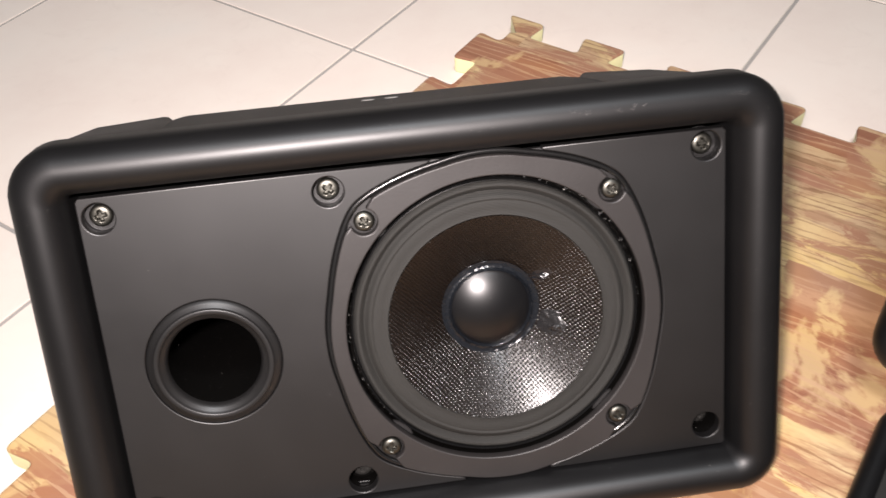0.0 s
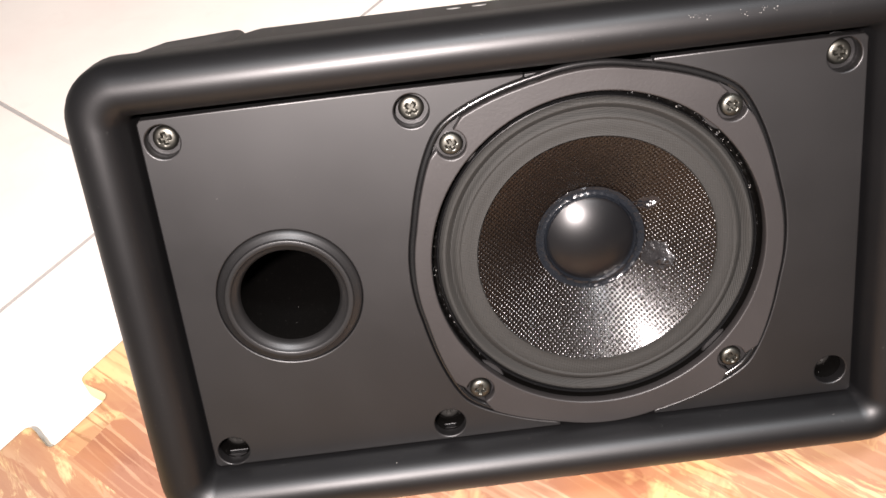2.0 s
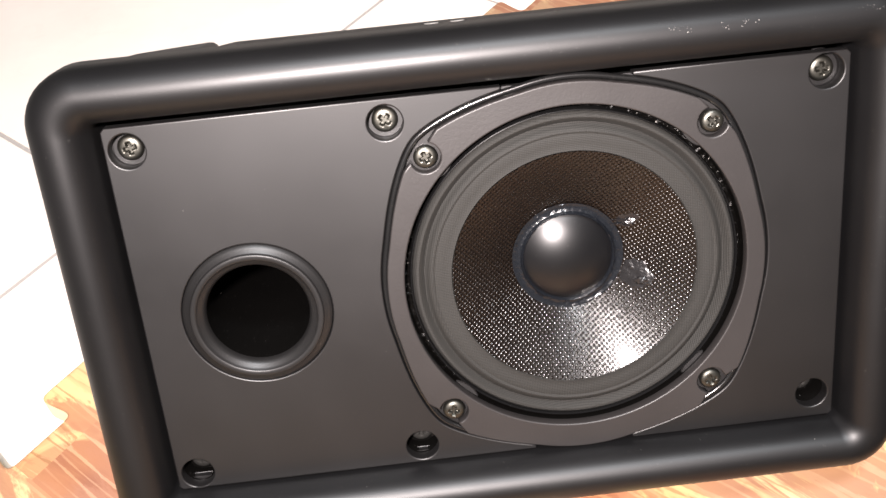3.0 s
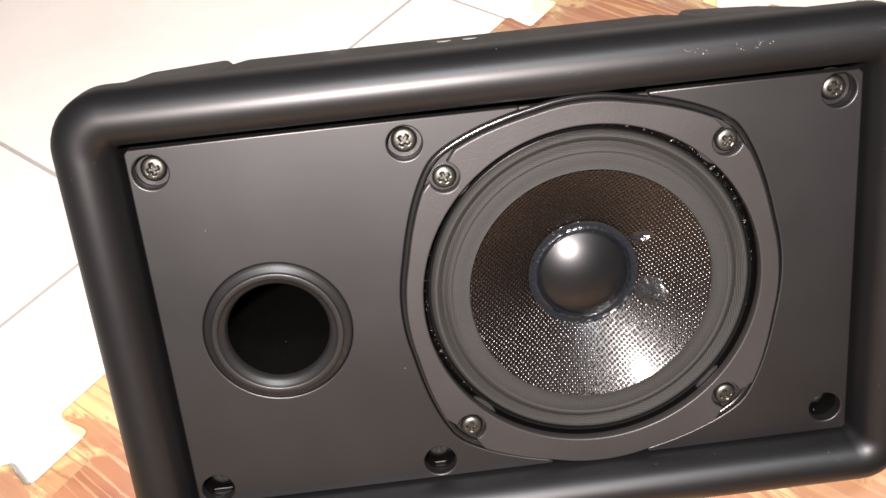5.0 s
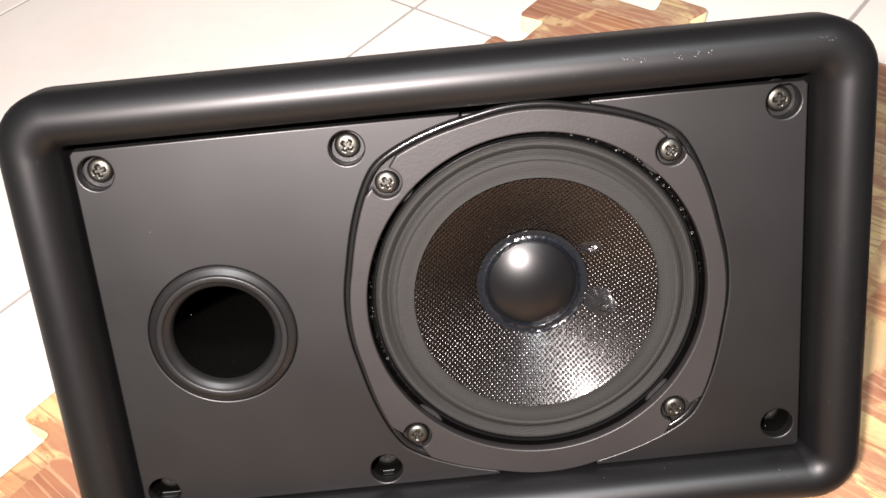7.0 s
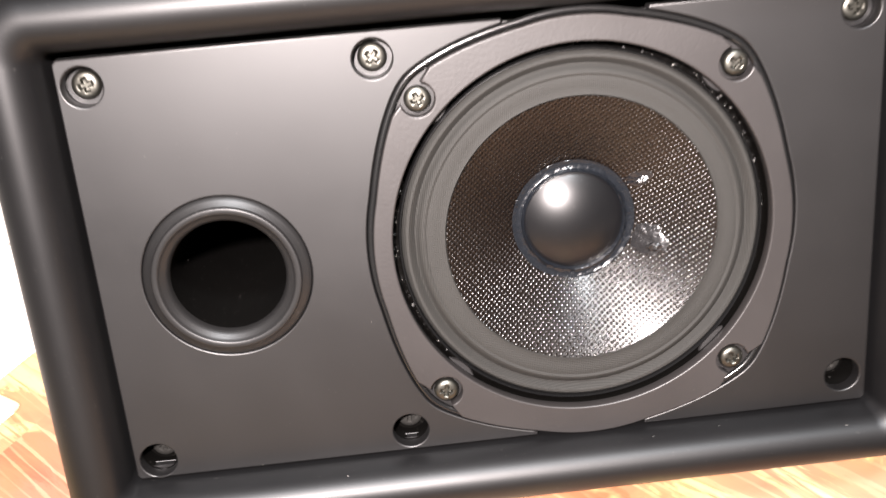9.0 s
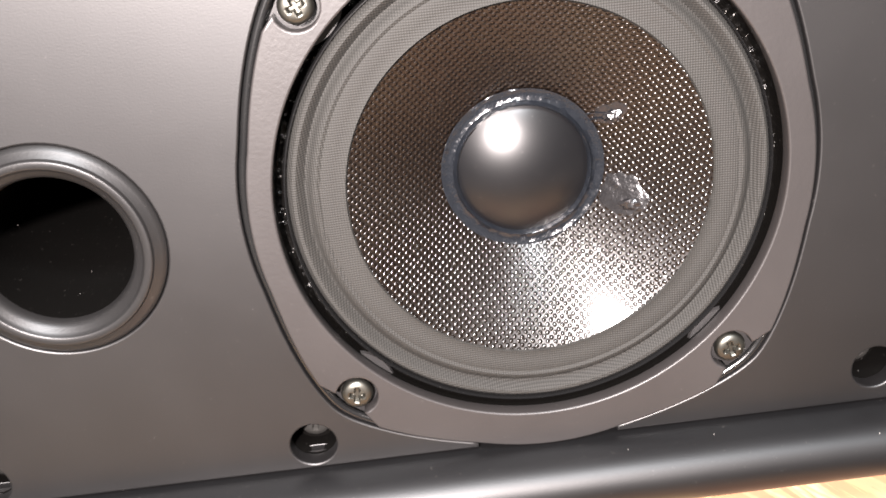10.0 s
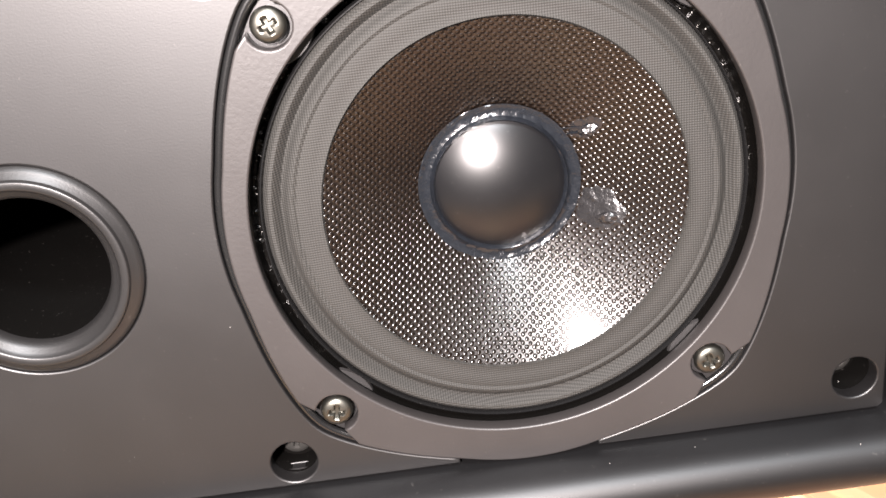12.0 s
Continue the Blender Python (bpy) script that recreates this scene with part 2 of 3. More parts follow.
def plate(outlines, thick, bevel, m):
    """A flat plate with holes: the first outline and the holes in x and y, its top at z = 0, laid by m."""
    cu = bpy.data.curves.new("outline", "CURVE")
    cu.dimensions, cu.fill_mode = "2D", "BOTH"
    cu.extrude, cu.bevel_depth, cu.bevel_resolution, cu.offset = max(thick / 2 - bevel, 1e-5), bevel, 2, -bevel
    for outline in outlines:
        sp = cu.splines.new("POLY")
        sp.points.add(len(outline) - 1)
        sp.use_cyclic_u = True
        for p, (x, y) in zip(sp.points, outline):
            p.co = (x, y, 0, 1)
    ob = new("outline", cu)
    data = bpy.data.meshes.new_from_object(ob.evaluated_get(bpy.context.evaluated_depsgraph_get()))
    bpy.data.objects.remove(ob)
    bpy.data.curves.remove(cu)
    data.transform(m @ Matrix.Translation((0, 0, -thick / 2)))
    bm = bmesh.new()
    bm.from_mesh(data)
    bmesh.ops.remove_doubles(bm, verts=bm.verts[:], dist=2e-6)
    axis = (m.to_3x3() @ Vector((0, 0, 1))).normalized()
    for face in bm.faces:
        level = [v.co.dot(axis) for v in face.verts]
        face.smooth = max(level) - min(level) > 1e-6
    bm.to_mesh(data)
    bm.free()
    return data


def circle(x, y, r, n=32):
    return [(x + r * math.cos(2 * math.pi * i / n), y + r * math.sin(2 * math.pi * i / n)) for i in range(n)]


def lathe(profile, x, z, n=96, wave=None):
    """Turns rows of radius and depth round an axis along y through x, z."""
    bm = bmesh.new()
    rings = []
    for k, (r, y) in enumerate(profile):
        if r < 1e-6:
            rings.append([bm.verts.new((x, y, z))])
            continue
        ring = []
        for i in range(n):
            a = 2 * math.pi * i / n
            d = wave(k, a) if wave else 0.0
            ring.append(bm.verts.new((x + r * math.cos(a), y + d, z + r * math.sin(a))))
        rings.append(ring)
    for p, q in zip(rings, rings[1:]):
        for i in range(n):
            j = (i + 1) % n
            if len(p) == 1 and len(q) == 1:
                continue
            if len(p) == 1:
                bm.faces.new((p[0], q[i], q[j]))
            elif len(q) == 1:
                bm.faces.new((p[i], p[j], q[0]))
            else:
                bm.faces.new((p[i], p[j], q[j], q[i]))
    return bm


def round_rect(hx, hz, r, cx=0.0, cz=0.0, n=8):
    pts = []
    for sx, sz, a0 in ((1, 1, 0), (-1, 1, 90), (-1, -1, 180), (1, -1, 270)):
        for i in range(n + 1):
            a = radians(a0 + 90 * i / n)
            pts.append((cx + sx * (hx - r) + r * math.cos(a), cz + sz * (hz - r) + r * math.sin(a)))
    return pts


def loft(sections, close=True):
    """Joins rings of points; the last ring is closed with a face."""
    bm = bmesh.new()
    rings = [[bm.verts.new(p) for p in ring] for ring in sections]
    n = len(rings[0])
    for p, q in zip(rings, rings[1:]):
        for i in range(n):
            j = (i + 1) % n
            bm.faces.new((p[i], p[j], q[j], q[i]))
    if close:
        bm.faces.new(rings[-1])
    return bm


def box(lo, hi, bevel=0.0, segments=2):
    bm = bmesh.new()
    bmesh.ops.create_cube(bm, size=1)
    for v in bm.verts:
        v.co = [l + (c + 0.5) * (h - l) for c, l, h in zip(v.co, lo, hi)]
    if bevel:
        bmesh.ops.bevel(bm, geom=bm.edges[:], offset=bevel, segments=segments, affect="EDGES", profile=0.5)
    return bm


FRONT = pose(0, 0, 0, 90, 0, 0)

# ---- the room: floor tiles in rows at 48 degrees, added walls and ceiling ----
GRID = pose(0, 0, 0, 0, 0, 48)
U0, V0, DU, DV, GAP = 0.2230, 0.2060, 0.200, 0.1905, 0.0021
floor = part("floor", box((-1.6, -1.6, -0.12), (1.6, 1.6, -0.0007)), GROUT, None, "floor of square cream tiles with grey grout")
floor.matrix_world = GRID
tagged(floor, category="floor", kind="structure")


# walls and ceiling stay out of view, added only for bounce light
def bounce_wall(name, lo, hi):
    ob = part(name, box(lo, hi), BOUNCE_PAINT, None, "unseen dull beige wall added for bounce light", smooth=False)
    ob.matrix_world = GRID
    return tagged(ob, category="wall", kind="structure")


bounce_wall("wall_north", (-1.6, 1.6, -0.12), (1.6, 1.72, 2.4))
bounce_wall("wall_south", (-1.6, -1.72, -0.12), (1.6, -1.6, 2.4))
bounce_wall("wall_east", (1.6, -1.72, -0.12), (1.72, 1.72, 2.4))
bounce_wall("wall_west", (-1.72, -1.72, -0.12), (-1.6, 1.72, 2.4))
ceiling = part("ceiling", box((-1.72, -1.72, 2.4), (1.72, 1.72, 2.5)), BOUNCE_PAINT, None, "unseen dull beige ceiling added for bounce light", smooth=False)
ceiling.matrix_world = GRID
tagged(ceiling, category="ceiling", kind="structure")

# ---- the puzzle mat, in the floor's rows ----
THICK = 0.010


def fillet(points, r, n=4):
    """Rounds every corner of a polygon."""
    out = []
    for i, p in enumerate(points):
        p = Vector(p)
        a, b = Vector(points[i - 1]) - p, Vector(points[(i + 1) % len(points)]) - p
        d = min(r, a.length * 0.45, b.length * 0.45)
        a, b = p + a.normalized() * d, p + b.normalized() * d
        for k in range(n + 1):
            s = k / n
            out.append(tuple((1 - s) ** 2 * a + 2 * s * (1 - s) * p + s * s * b))
    return out


def mat_outline(u0, u1, v0, v1):
    """A rectangle with dovetail tabs on the two sides that face the free floor."""
    pts = [(u0, v0), (u1, v0)]
    tip, v = 0.0155, -0.4190
    while v < v1 - 0.01:
        if v > v1 - 0.03:
            pts += [(u1, v + 0.0015), (u1 + tip, v - 0.0005), (u1 + tip, v + 0.0220), (u1, v1 - 0.0035)]
        elif v > v0 + 0.01:
            pts += [(u1, v + 0.004), (u1 + tip, v - 0.0005), (u1 + tip, v + 0.0245), (u1, v + 0.0210)]
        v += 0.049
    pts.append((u1, v1))
    u = 0.2345
    while u > u0 + 0.03:
        pts += [(u + 0.025, v1), (u + 0.0275, v1 + 0.0140), (u - 0.001, v1 + 0.0140), (u + 0.0015, v1)]
        u -= 0.049
    pts.append((u0, v1))
    return pts


outline = fillet(mat_outline(-0.30, 0.2705, -0.44, 0.1328), 0.0035)
puzzle_mat = part("puzzle_mat", plate([outline], THICK, 0.0012, Matrix.Translation((0, 0, THICK))), MAT)
puzzle_mat.matrix_world = GRID @ pose(0, 0, 0.0002)
tagged(puzzle_mat, "yellow and reddish-brown wood-print foam puzzle mat lying on tiles", "play mat")

# ---- the loudspeaker, built in its own axes: x along its length, y to its back, baffle at y = 0 ----
HX, HZ, CZ, RIM = 0.0915, 0.0513, 0.0450, 0.0454
WX, WZ = 0.0214, 0.0453


def bezel_mesh():
    prof = [(0.0014, 0.0120), (0.0014, -0.001)]
    for i in range(1, 16):
        a = math.pi * (1 - i / 16)
        prof.append((0.0088 + 0.0070 * math.cos(a), -0.0008 - 0.0088 * math.sin(a) ** 0.9))
    prof += [(0.0158, 0.0), (0.0158, 0.0065), (0.0150, 0.0085), (0.0120, 0.0088)]
    rings = []
    for o, y in prof:
        r = 0.0012 + 0.78 * o
        rings.append([(x, y, z) for x, z in round_rect(HX + o, HZ + 0.95 * o, r, 0, RIM, 10)])
    return loft(rings, False)


def cabinet_mesh():
    rows = [(0.0065, 0.1015, 0.1075, -0.0155, 0.010), (0.012, 0.1015, 0.1070, -0.0130, 0.012), (0.145, 0.088, 0.0922, 0.0430, 0.010), (0.150, 0.084, 0.0895, 0.0470, 0.008)]
    rings = []
    for y, hx, top, low, r in rows:
        rings.append([(x, y, z) for x, z in round_rect(hx, (top - low) / 2, r, 0, (top + low) / 2, 6)])
    return loft(rings)


def well_outline(inset=0.0, n=240):
    """The driver's opening, as angle and radius: nearly round, drawn out to four corners beside the screws."""
    pts = []
    for i in range(n):
        t = 2 * math.pi * i / n
        r = 0.0515 - 0.0009 * math.cos(2 * t)
        for corner in (47, 134, 225.5, 316):
            d = abs((math.degrees(t) - corner + 180) % 360 - 180)
            d = math.sqrt(d * d + 12.0) - 1.2
            r += 0.0050 * max(0.0, 1 - d / 30) ** 1.5
        pts.append((t, r - inset))
    return pts


BORES = [(-0.0860, 0.0901), (-0.0235, 0.0903), (0.0856, 0.0913), (-0.0857, -0.0016), (-0.0236, -0.0011), (0.0854, 0.0011)]
PORT = (-0.0619, 0.0438)


def baffle_meshes():
    """The front plate in two halves beside the recess for the driver, and the plate behind it."""
    ring = [(WX + r * math.cos(t), WZ + r * math.sin(t)) for t, r in well_outline()]
    top, low = CZ + HZ, CZ - HZ
    inside = [p for p in ring if low + 0.0009 < p[1] < top - 0.0009]
    left = sorted((p for p in inside if p[0] < WX), key=lambda p: p[1])
    right = sorted((p for p in inside if p[0] >= WX), key=lambda p: -p[1])
    lpoly = [(left[-1][0], top), (-HX + 0.001, top), (-HX, top - 0.001), (-HX, low + 0.001), (-HX + 0.001, low), (left[0][0], low)] + left
    rpoly = [(right[-1][0], low), (HX - 0.001, low), (HX, low + 0.001), (HX, top - 0.001), (HX - 0.001, top), (right[0][0], top)] + right
    lholes = [circle(x, z, 0.0044, 28) for x, z in BORES if x < 0] + [circle(*PORT, 0.0194, 72)]
    rholes = [circle(x, z, 0.0044, 28) for x, z in BORES if x > 0]
    back = round_rect(HX - 0.001, HZ - 0.001, 0.002, 0, CZ, 2)
    return (plate([lpoly] + lholes, 0.0036, 0.0004, FRONT), plate([rpoly] + rholes, 0.0036, 0.0004, FRONT),
            plate([back, circle(WX, WZ, 0.0455, 64), circle(*PORT, 0.0180, 48)] + [circle(x, z, 0.0045, 28) for x, z in BORES], 0.002, 0.0002, FRONT @ Matrix.Translation((0, 0, -0.0040))))


SCREW_AT = [(-0.0360, 0.0354), (-0.0354, -0.0364), (0.0357, 0.0366), (0.0355, -0.0360)]


def flange_outline():
    """The frame's edge: a little inside the opening, with a pocket open to the outside at each screw."""
    cx, cz = WX + 0.0002, WZ - 0.0007
    edge = [(cx + r * math.cos(t), cz + r * math.sin(t)) for t, r in well_outline(0.0012, 720)]
    starts, dropped = {}, set()
    for sx, sz in SCREW_AT:
        sx, sz = WX + sx, WZ + sz
        ux, uz = (1 if sx > cx else -1), (1 if sz > cz else -1)
        # the pocket keeps 3.9 mm round the screw and opens along x and z to the edge
        near = {i for i, (x, z) in enumerate(edge) if (x - sx) * ux > -0.0030 and (z - sz) * uz > -0.0030}
        a0, a1 = math.atan2(uz, -0.25 * ux), math.atan2(-0.25 * uz, ux)
        turn = (a1 - a0 + math.pi) % (2 * math.pi) - math.pi
        turn -= math.copysign(2 * math.pi, turn)
        arc = [(sx + 0.0039 * math.cos(a0 + turn * k / 16), sz + 0.0039 * math.sin(a0 + turn * k / 16)) for k in range(17)]
        starts[next(i for i in near if (i - 1) % 720 not in near)] = arc
        dropped |= near
    pts = []
    for i, p in enumerate(edge):
        if i in starts:
            arc = starts[i]
            pts += arc if math.dist(arc[0], p) < math.dist(arc[-1], p) else arc[::-1]
        if i not in dropped:
            pts.append(p)
    return pts


def screw_mesh(r, tall, turn):
    """A pan head with a cross recess, looking along -y."""
    bm = bmesh.new()
    rings, n = [], 48
    for k in range(15):
        f = k / 14
        ring = []
        for i in range(n):
            a = 2 * math.pi * i / n
            x, z = f * r * math.cos(a), f * r * math.sin(a)
            c, s = math.cos(turn), math.sin(turn)
            p, q = abs(c * x + s * z), abs(c * z - s * x)
            y = -tall * (1 - f ** 4) ** 0.5 if f < 1 else 0.0
            arm = min(max(p / (0.52 * r), q / (0.17 * r)), max(q / (0.52 * r), p / (0.17 * r)))
            if arm < 1:
                y += 0.0009 * min(1.0, (1 - arm) * 3)
            ring.append(bm.verts.new((x, y, z)))
        rings.append(ring)
    for p, q in zip(rings, rings[1:]):
        for i in range(n):
            j = (i + 1) % n
            bm.faces.new((p[i], p[j], q[j], q[i]))
    bmesh.ops.remove_doubles(bm, verts=bm.verts[:], dist=1e-7)
    return bm


def cone_depth(r):
    """The cone is nearly straight, a little steeper towards its middle."""
    return 0.0015 + 0.60 * (0.0322 - r) + 3.0 * (0.0322 - r) ** 2


def edge_bead():
    """A rounded rope along the inside of the driver's opening."""
    rings = []
    for k in range(9):
        a = math.pi * k / 8
        o, y = 0.0009 + 0.0008 * math.cos(a), 0.0010 - 0.0008 * math.sin(a)
        rings.append([(WX + r * math.cos(t), y, WZ + r * math.sin(t)) for t, r in well_outline(o)])
    return loft(rings, False)


def loudspeaker(m):
    sp = empty("loudspeaker", "black plastic monitor loudspeaker without its grille, leaning back on a mat", "loudspeaker", m)
    part("bezel", bezel_mesh(), BEZEL, sp, "rounded satin black front rim with small scratches")
    cab = part("cabinet", cabinet_mesh(), CABINET, sp, "matt black tapered cabinet")
    for sx in (-1, 1):
        pad = box((-0.0165, 0, -0.006), (0.0150, 0.112, 0.0022), 0.0030, 3) if sx > 0 else box((-0.0150, 0, -0.006), (0.0165, 0.112, 0.0022), 0.0030, 3)
        bmesh.ops.transform(pad, matrix=pose(sx * 0.0900, 0.016, 0.1062, -6.9, 0, 0) @ pose(0, 0, 0, 0, sx * 3, -sx * 4), verts=pad.verts[:])
        part("corner_pad", pad, CABINET, cab)
    left, right, back = baffle_meshes()
    baf = part("baffle", left, BAFFLE, sp, "flat textured black front panel")
    part("baffle_side", right, BAFFLE, baf)
    part("backing_plate", back, BAFFLE, baf)
    # port
    prof = [(0.0193, 0.0012), (0.0193, 0.0005), (0.0191, 0.0001), (0.0184, -0.0004), (0.0173, -0.0010), (0.0172, -0.0011), (0.0171, -0.0015), (0.0170, -0.0017), (0.0168, -0.0018), (0.0158, -0.0017), (0.0156, -0.0016), (0.0155, -0.0014), (0.0150, -0.0009), (0.0143, -0.0004), (0.0139, 0.0000), (0.0136, 0.0005), (0.0134, 0.0011), (0.0133, 0.0016)]
    port = part("port_ring", lathe(prof, *PORT, 96), DEEP_PORT, sp, "round black bass port with a stepped lip")
    # the tube's shade is put into its colour
    part("port_tube", lathe([(0.0133, 0.0016), (0.0132, 0.0022), (0.0132, 0.085), (0.0, 0.085)], *PORT, 64), HOLE_SHADE, port)
    # driver
    drv = part("woofer", plate([flange_outline(), circle(WX, WZ, 0.0447, 144)], 0.0032, 0.0004, FRONT @ Matrix.Translation((0, 0, 0.0010))), FLANGE, sp, "cast grey-black woofer frame with screw notches")
    part("basket_edge", edge_bead(), BEAD, drv, "glossy black rounded edge behind the frame")
    part("gasket_ring", lathe([(0.0449, 0.0012), (0.0447, 0.0040), (0.0444, 0.0052), (0.0439, 0.0056), (0.0434, 0.0052), (0.0430, 0.0056), (0.0424, 0.0056)], WX, WZ, 720, lambda k, a: 0.0006 * noise.noise((75 * math.cos(a), 75 * math.sin(a), 1.7 * k)) if 1 < k < 6 else 0.0), GASKET, drv, "black ring of rough sealing putty")
    part("seal_lip", lathe([(0.0434, 0.0050), (0.0433, 0.0028), (0.0431, 0.0021), (0.0429, 0.0020), (0.0427, 0.0024), (0.0426, 0.0040)], WX, WZ - 0.0003, 144), BEAD, drv, "thin glossy black lip")
    sur = [(0.0427, 0.0046), (0.0426, 0.0030), (0.0422, 0.0019), (0.0416, 0.0013), (0.0410, 0.0013), (0.0404, 0.0018), (0.0399, 0.0027), (0.0395, 0.0031), (0.0391, 0.0029), (0.0386, 0.0020), (0.0380, 0.0013), (0.0374, 0.0011), (0.0368, 0.0014), (0.0360, 0.0012), (0.0345, 0.0014), (0.0332, 0.0015), (0.0325, 0.0013), (0.0321, 0.0022)]
    part("surround", lathe(sur, WX, WZ, 144), CLOTH, drv, "dull grey-brown woven cloth surround")
    cone = [(r, cone_depth(r)) for r in (0.0322, 0.0305, 0.0285, 0.0265, 0.0245, 0.0225, 0.0205, 0.0185, 0.0165, 0.0145, 0.0120)]
    con = part("cone", lathe(cone, WX, WZ, 128), CONE, drv, "glossy brown-black woven cone")
    glue = [(0.0152, 0.0124), (0.0150, 0.0124), (0.0147, 0.0125), (0.0143, 0.0126), (0.0136, 0.0127), (0.0130, 0.0124), (0.0127, 0.0116), (0.0125, 0.0112), (0.0123, 0.0114), (0.0120, 0.0122)]
    part("glue_ring", lathe(glue, WX, WZ - 0.0003, 160, lambda k, a: (0.00022 if k else 0.0001) * noise.noise((9 * math.cos(a) + k, 9 * math.sin(a), 2.0))), GLUE, drv, "shiny ring of clear glue")
    cap = [(0.0, 0.0089)]
    for i in range(1, 15):
        r = 0.0121 * i / 14
        cap.append((r, 0.0089 + 0.0235 - math.sqrt(0.0235 ** 2 - r * r)))
    part("dust_cap", lathe(cap, WX, WZ - 0.0004, 96), CAP, drv, "smooth black dome with a soft shine")
    for i, (dx, dz) in enumerate(SCREW_AT):
        s = part("screw", screw_mesh(0.0030, 0.0014, 0.4 + i), SCREW, sp, "zinc-plated cross-head screw")
        s.location = (WX + dx, 0.0006, WZ + dz)
        part("screw_seat", lathe([(0.0024, 0.0004), (0.0026, 0.0006), (0.0026, 0.0026), (0.0072, 0.0027), (0.0074, 0.0034)], WX + dx, WZ + dz, 40), SEAT, drv)
    for i, (x, z) in enumerate(BORES):
        # lower row: shade put in by deeper wells and darkened materials
        deep = 0.0042 if i < 3 else 0.0090
        part("screw_well", lathe([(0.0045, 0.0034), (0.0044, 0.0036), (0.0044, deep + 0.0004), (0.0, deep + 0.0004)], x, z, 32), BAFFLE if i < 3 else HOLE_SHADE, baf)
        s = part("screw", screw_mesh(0.0033, 0.0014, 0.2 + 0.7 * i), SCREW if i < 3 else SHADED_SCREW, sp, "zinc-plated cross-head screw")
        s.location = (x, deep, z)
    # feet under the sloping cabinet, standing on the mat
    for sx in (-1, 1):
        for y in (0.030, 0.132):
            low = -0.0352 + y * math.tan(radians(26))
            foot = bmesh.new()
            bmesh.ops.create_cone(foot, cap_ends=True, segments=24, radius1=0.0075, radius2=0.0085, depth=0.022)
            bmesh.ops.transform(foot, matrix=pose(sx * 0.075, y, low, 26, 0, 0) @ pose(0, 0, 0.0110), verts=foot.verts[:])
            part("rubber_foot", foot, RUBBER, sp, "short black rubber foot")
    return sp


BEAD = plastic("glossy black plastic edge", (0.004, 0.004, 0.0042), (0.007, 0.007, 0.007), 0.24, depth=0.00001, spec=0.6)
SEAT = plastic("dark metal seat", (0.010, 0.0095, 0.0095), (0.02, 0.019, 0.019), 0.4, depth=0.00002, spec=0.5)
DEEP_PORT = plastic("moulded port plastic", (0.005, 0.005, 0.005), (0.010, 0.0095, 0.0095), 0.42, spec=0.42)
speaker = loudspeaker(SPEAKER)


def on_cone(r, a, lift=0.0):
    a = radians(a)
    return Vector((WX + r * math.cos(a), cone_depth(r) - lift, WZ + r * math.sin(a)))


def glue_patch(r0, r1, a0, half, thick, seed):
    """A thin ragged puddle of glue lying along the cone."""
    bm = bmesh.new()
    n, m = 40, 7
    middle = (r0 + r1) / 2
    grid = []
    for k in range(m + 1):
        f = k / m
        ring = []
        for i in range(n):
            a = 2 * math.pi * i / n
            edge = 1 + 0.30 * noise.noise((2.2 * math.cos(a), 2.2 * math.sin(a), seed))
            x, w = f * edge * math.cos(a), f * edge * math.sin(a)
            r = middle + (r1 - r0) / 2 * x
            lump = 0.5 * noise.noise((4.5 * x + seed, 4.5 * w, 1.0))
            ring.append(bm.verts.new(on_cone(r, a0 + half * w * (1.15 - 0.3 * x), thick * (1 - f ** 3) * (1 + lump) - 0.0001 * f)))
        grid.append(ring)
    for p, q in zip(grid, grid[1:]):
        for i in range(n):
            j = (i + 1) % n
            bm.faces.new((p[i], p[j], q[j], q[i]))
    bmesh.ops.remove_doubles(bm, verts=bm.verts[:], dist=1e-7)
    return bm


def solder_joints(drv):
    """Two wire joints on the cone under glue: a small lump with its two strands, and a broad patch."""
    for r, a, size in ((0.0187, 28, 0.0010), (0.0206, -23.5, 0.0012)):
        bm = bmesh.new()
        bmesh.ops.create_icosphere(bm, subdivisions=3, radius=1.0)
        for v in bm.verts:
            lump = 1 + 0.5 * noise.noise(v.co * 1.9 + Vector((a, 0, 0)))
            v.co = Vector((v.co.x * 1.6 * lump, v.co.y * 0.75 * lump, v.co.z * lump)) * size
        bmesh.ops.transform(bm, matrix=Matrix.Translation(on_cone(r, a, 0.0002)) @ pose(0, 0, 0, 0, -8, 0) @ pose(0, 0, 0, 0, 0, -28), verts=bm.verts[:])
        part("glued_joint", bm, JOINT, drv, "lump of clear glue over a wire joint")
    part("glue_patch", glue_patch(0.0150, 0.0235, -20, 11, 0.00045, 3.0), JOINT, drv, "cloudy patch of clear glue")
    part("glue_patch", glue_patch(0.0150, 0.0222, 30, 6.5, 0.00016, 8.0), GLUE, drv, "thin smear of clear glue")
    for a0, a1 in ((36, 30), (31, 27)):
        bm = bmesh.new()
        rows = []
        for k in range(9):
            f = k / 8
            p = on_cone(0.0150 + f * 0.0032, a0 + (a1 - a0) * f, 0.0003)
            rows.append([bm.verts.new(p + Vector((0.00012 * math.cos(c), -0.00012 * math.sin(c) * 0.6, 0.00016 * math.sin(c)))) for c in (0, 1.57, 3.14, 4.71)])
        for p, q in zip(rows, rows[1:]):
            for i in range(4):
                j = (i + 1) % 4
                bm.faces.new((p[i], p[j], q[j], q[i]))
        part("wire_strand", bm, GLUE, drv, "fine wire strand under glue")


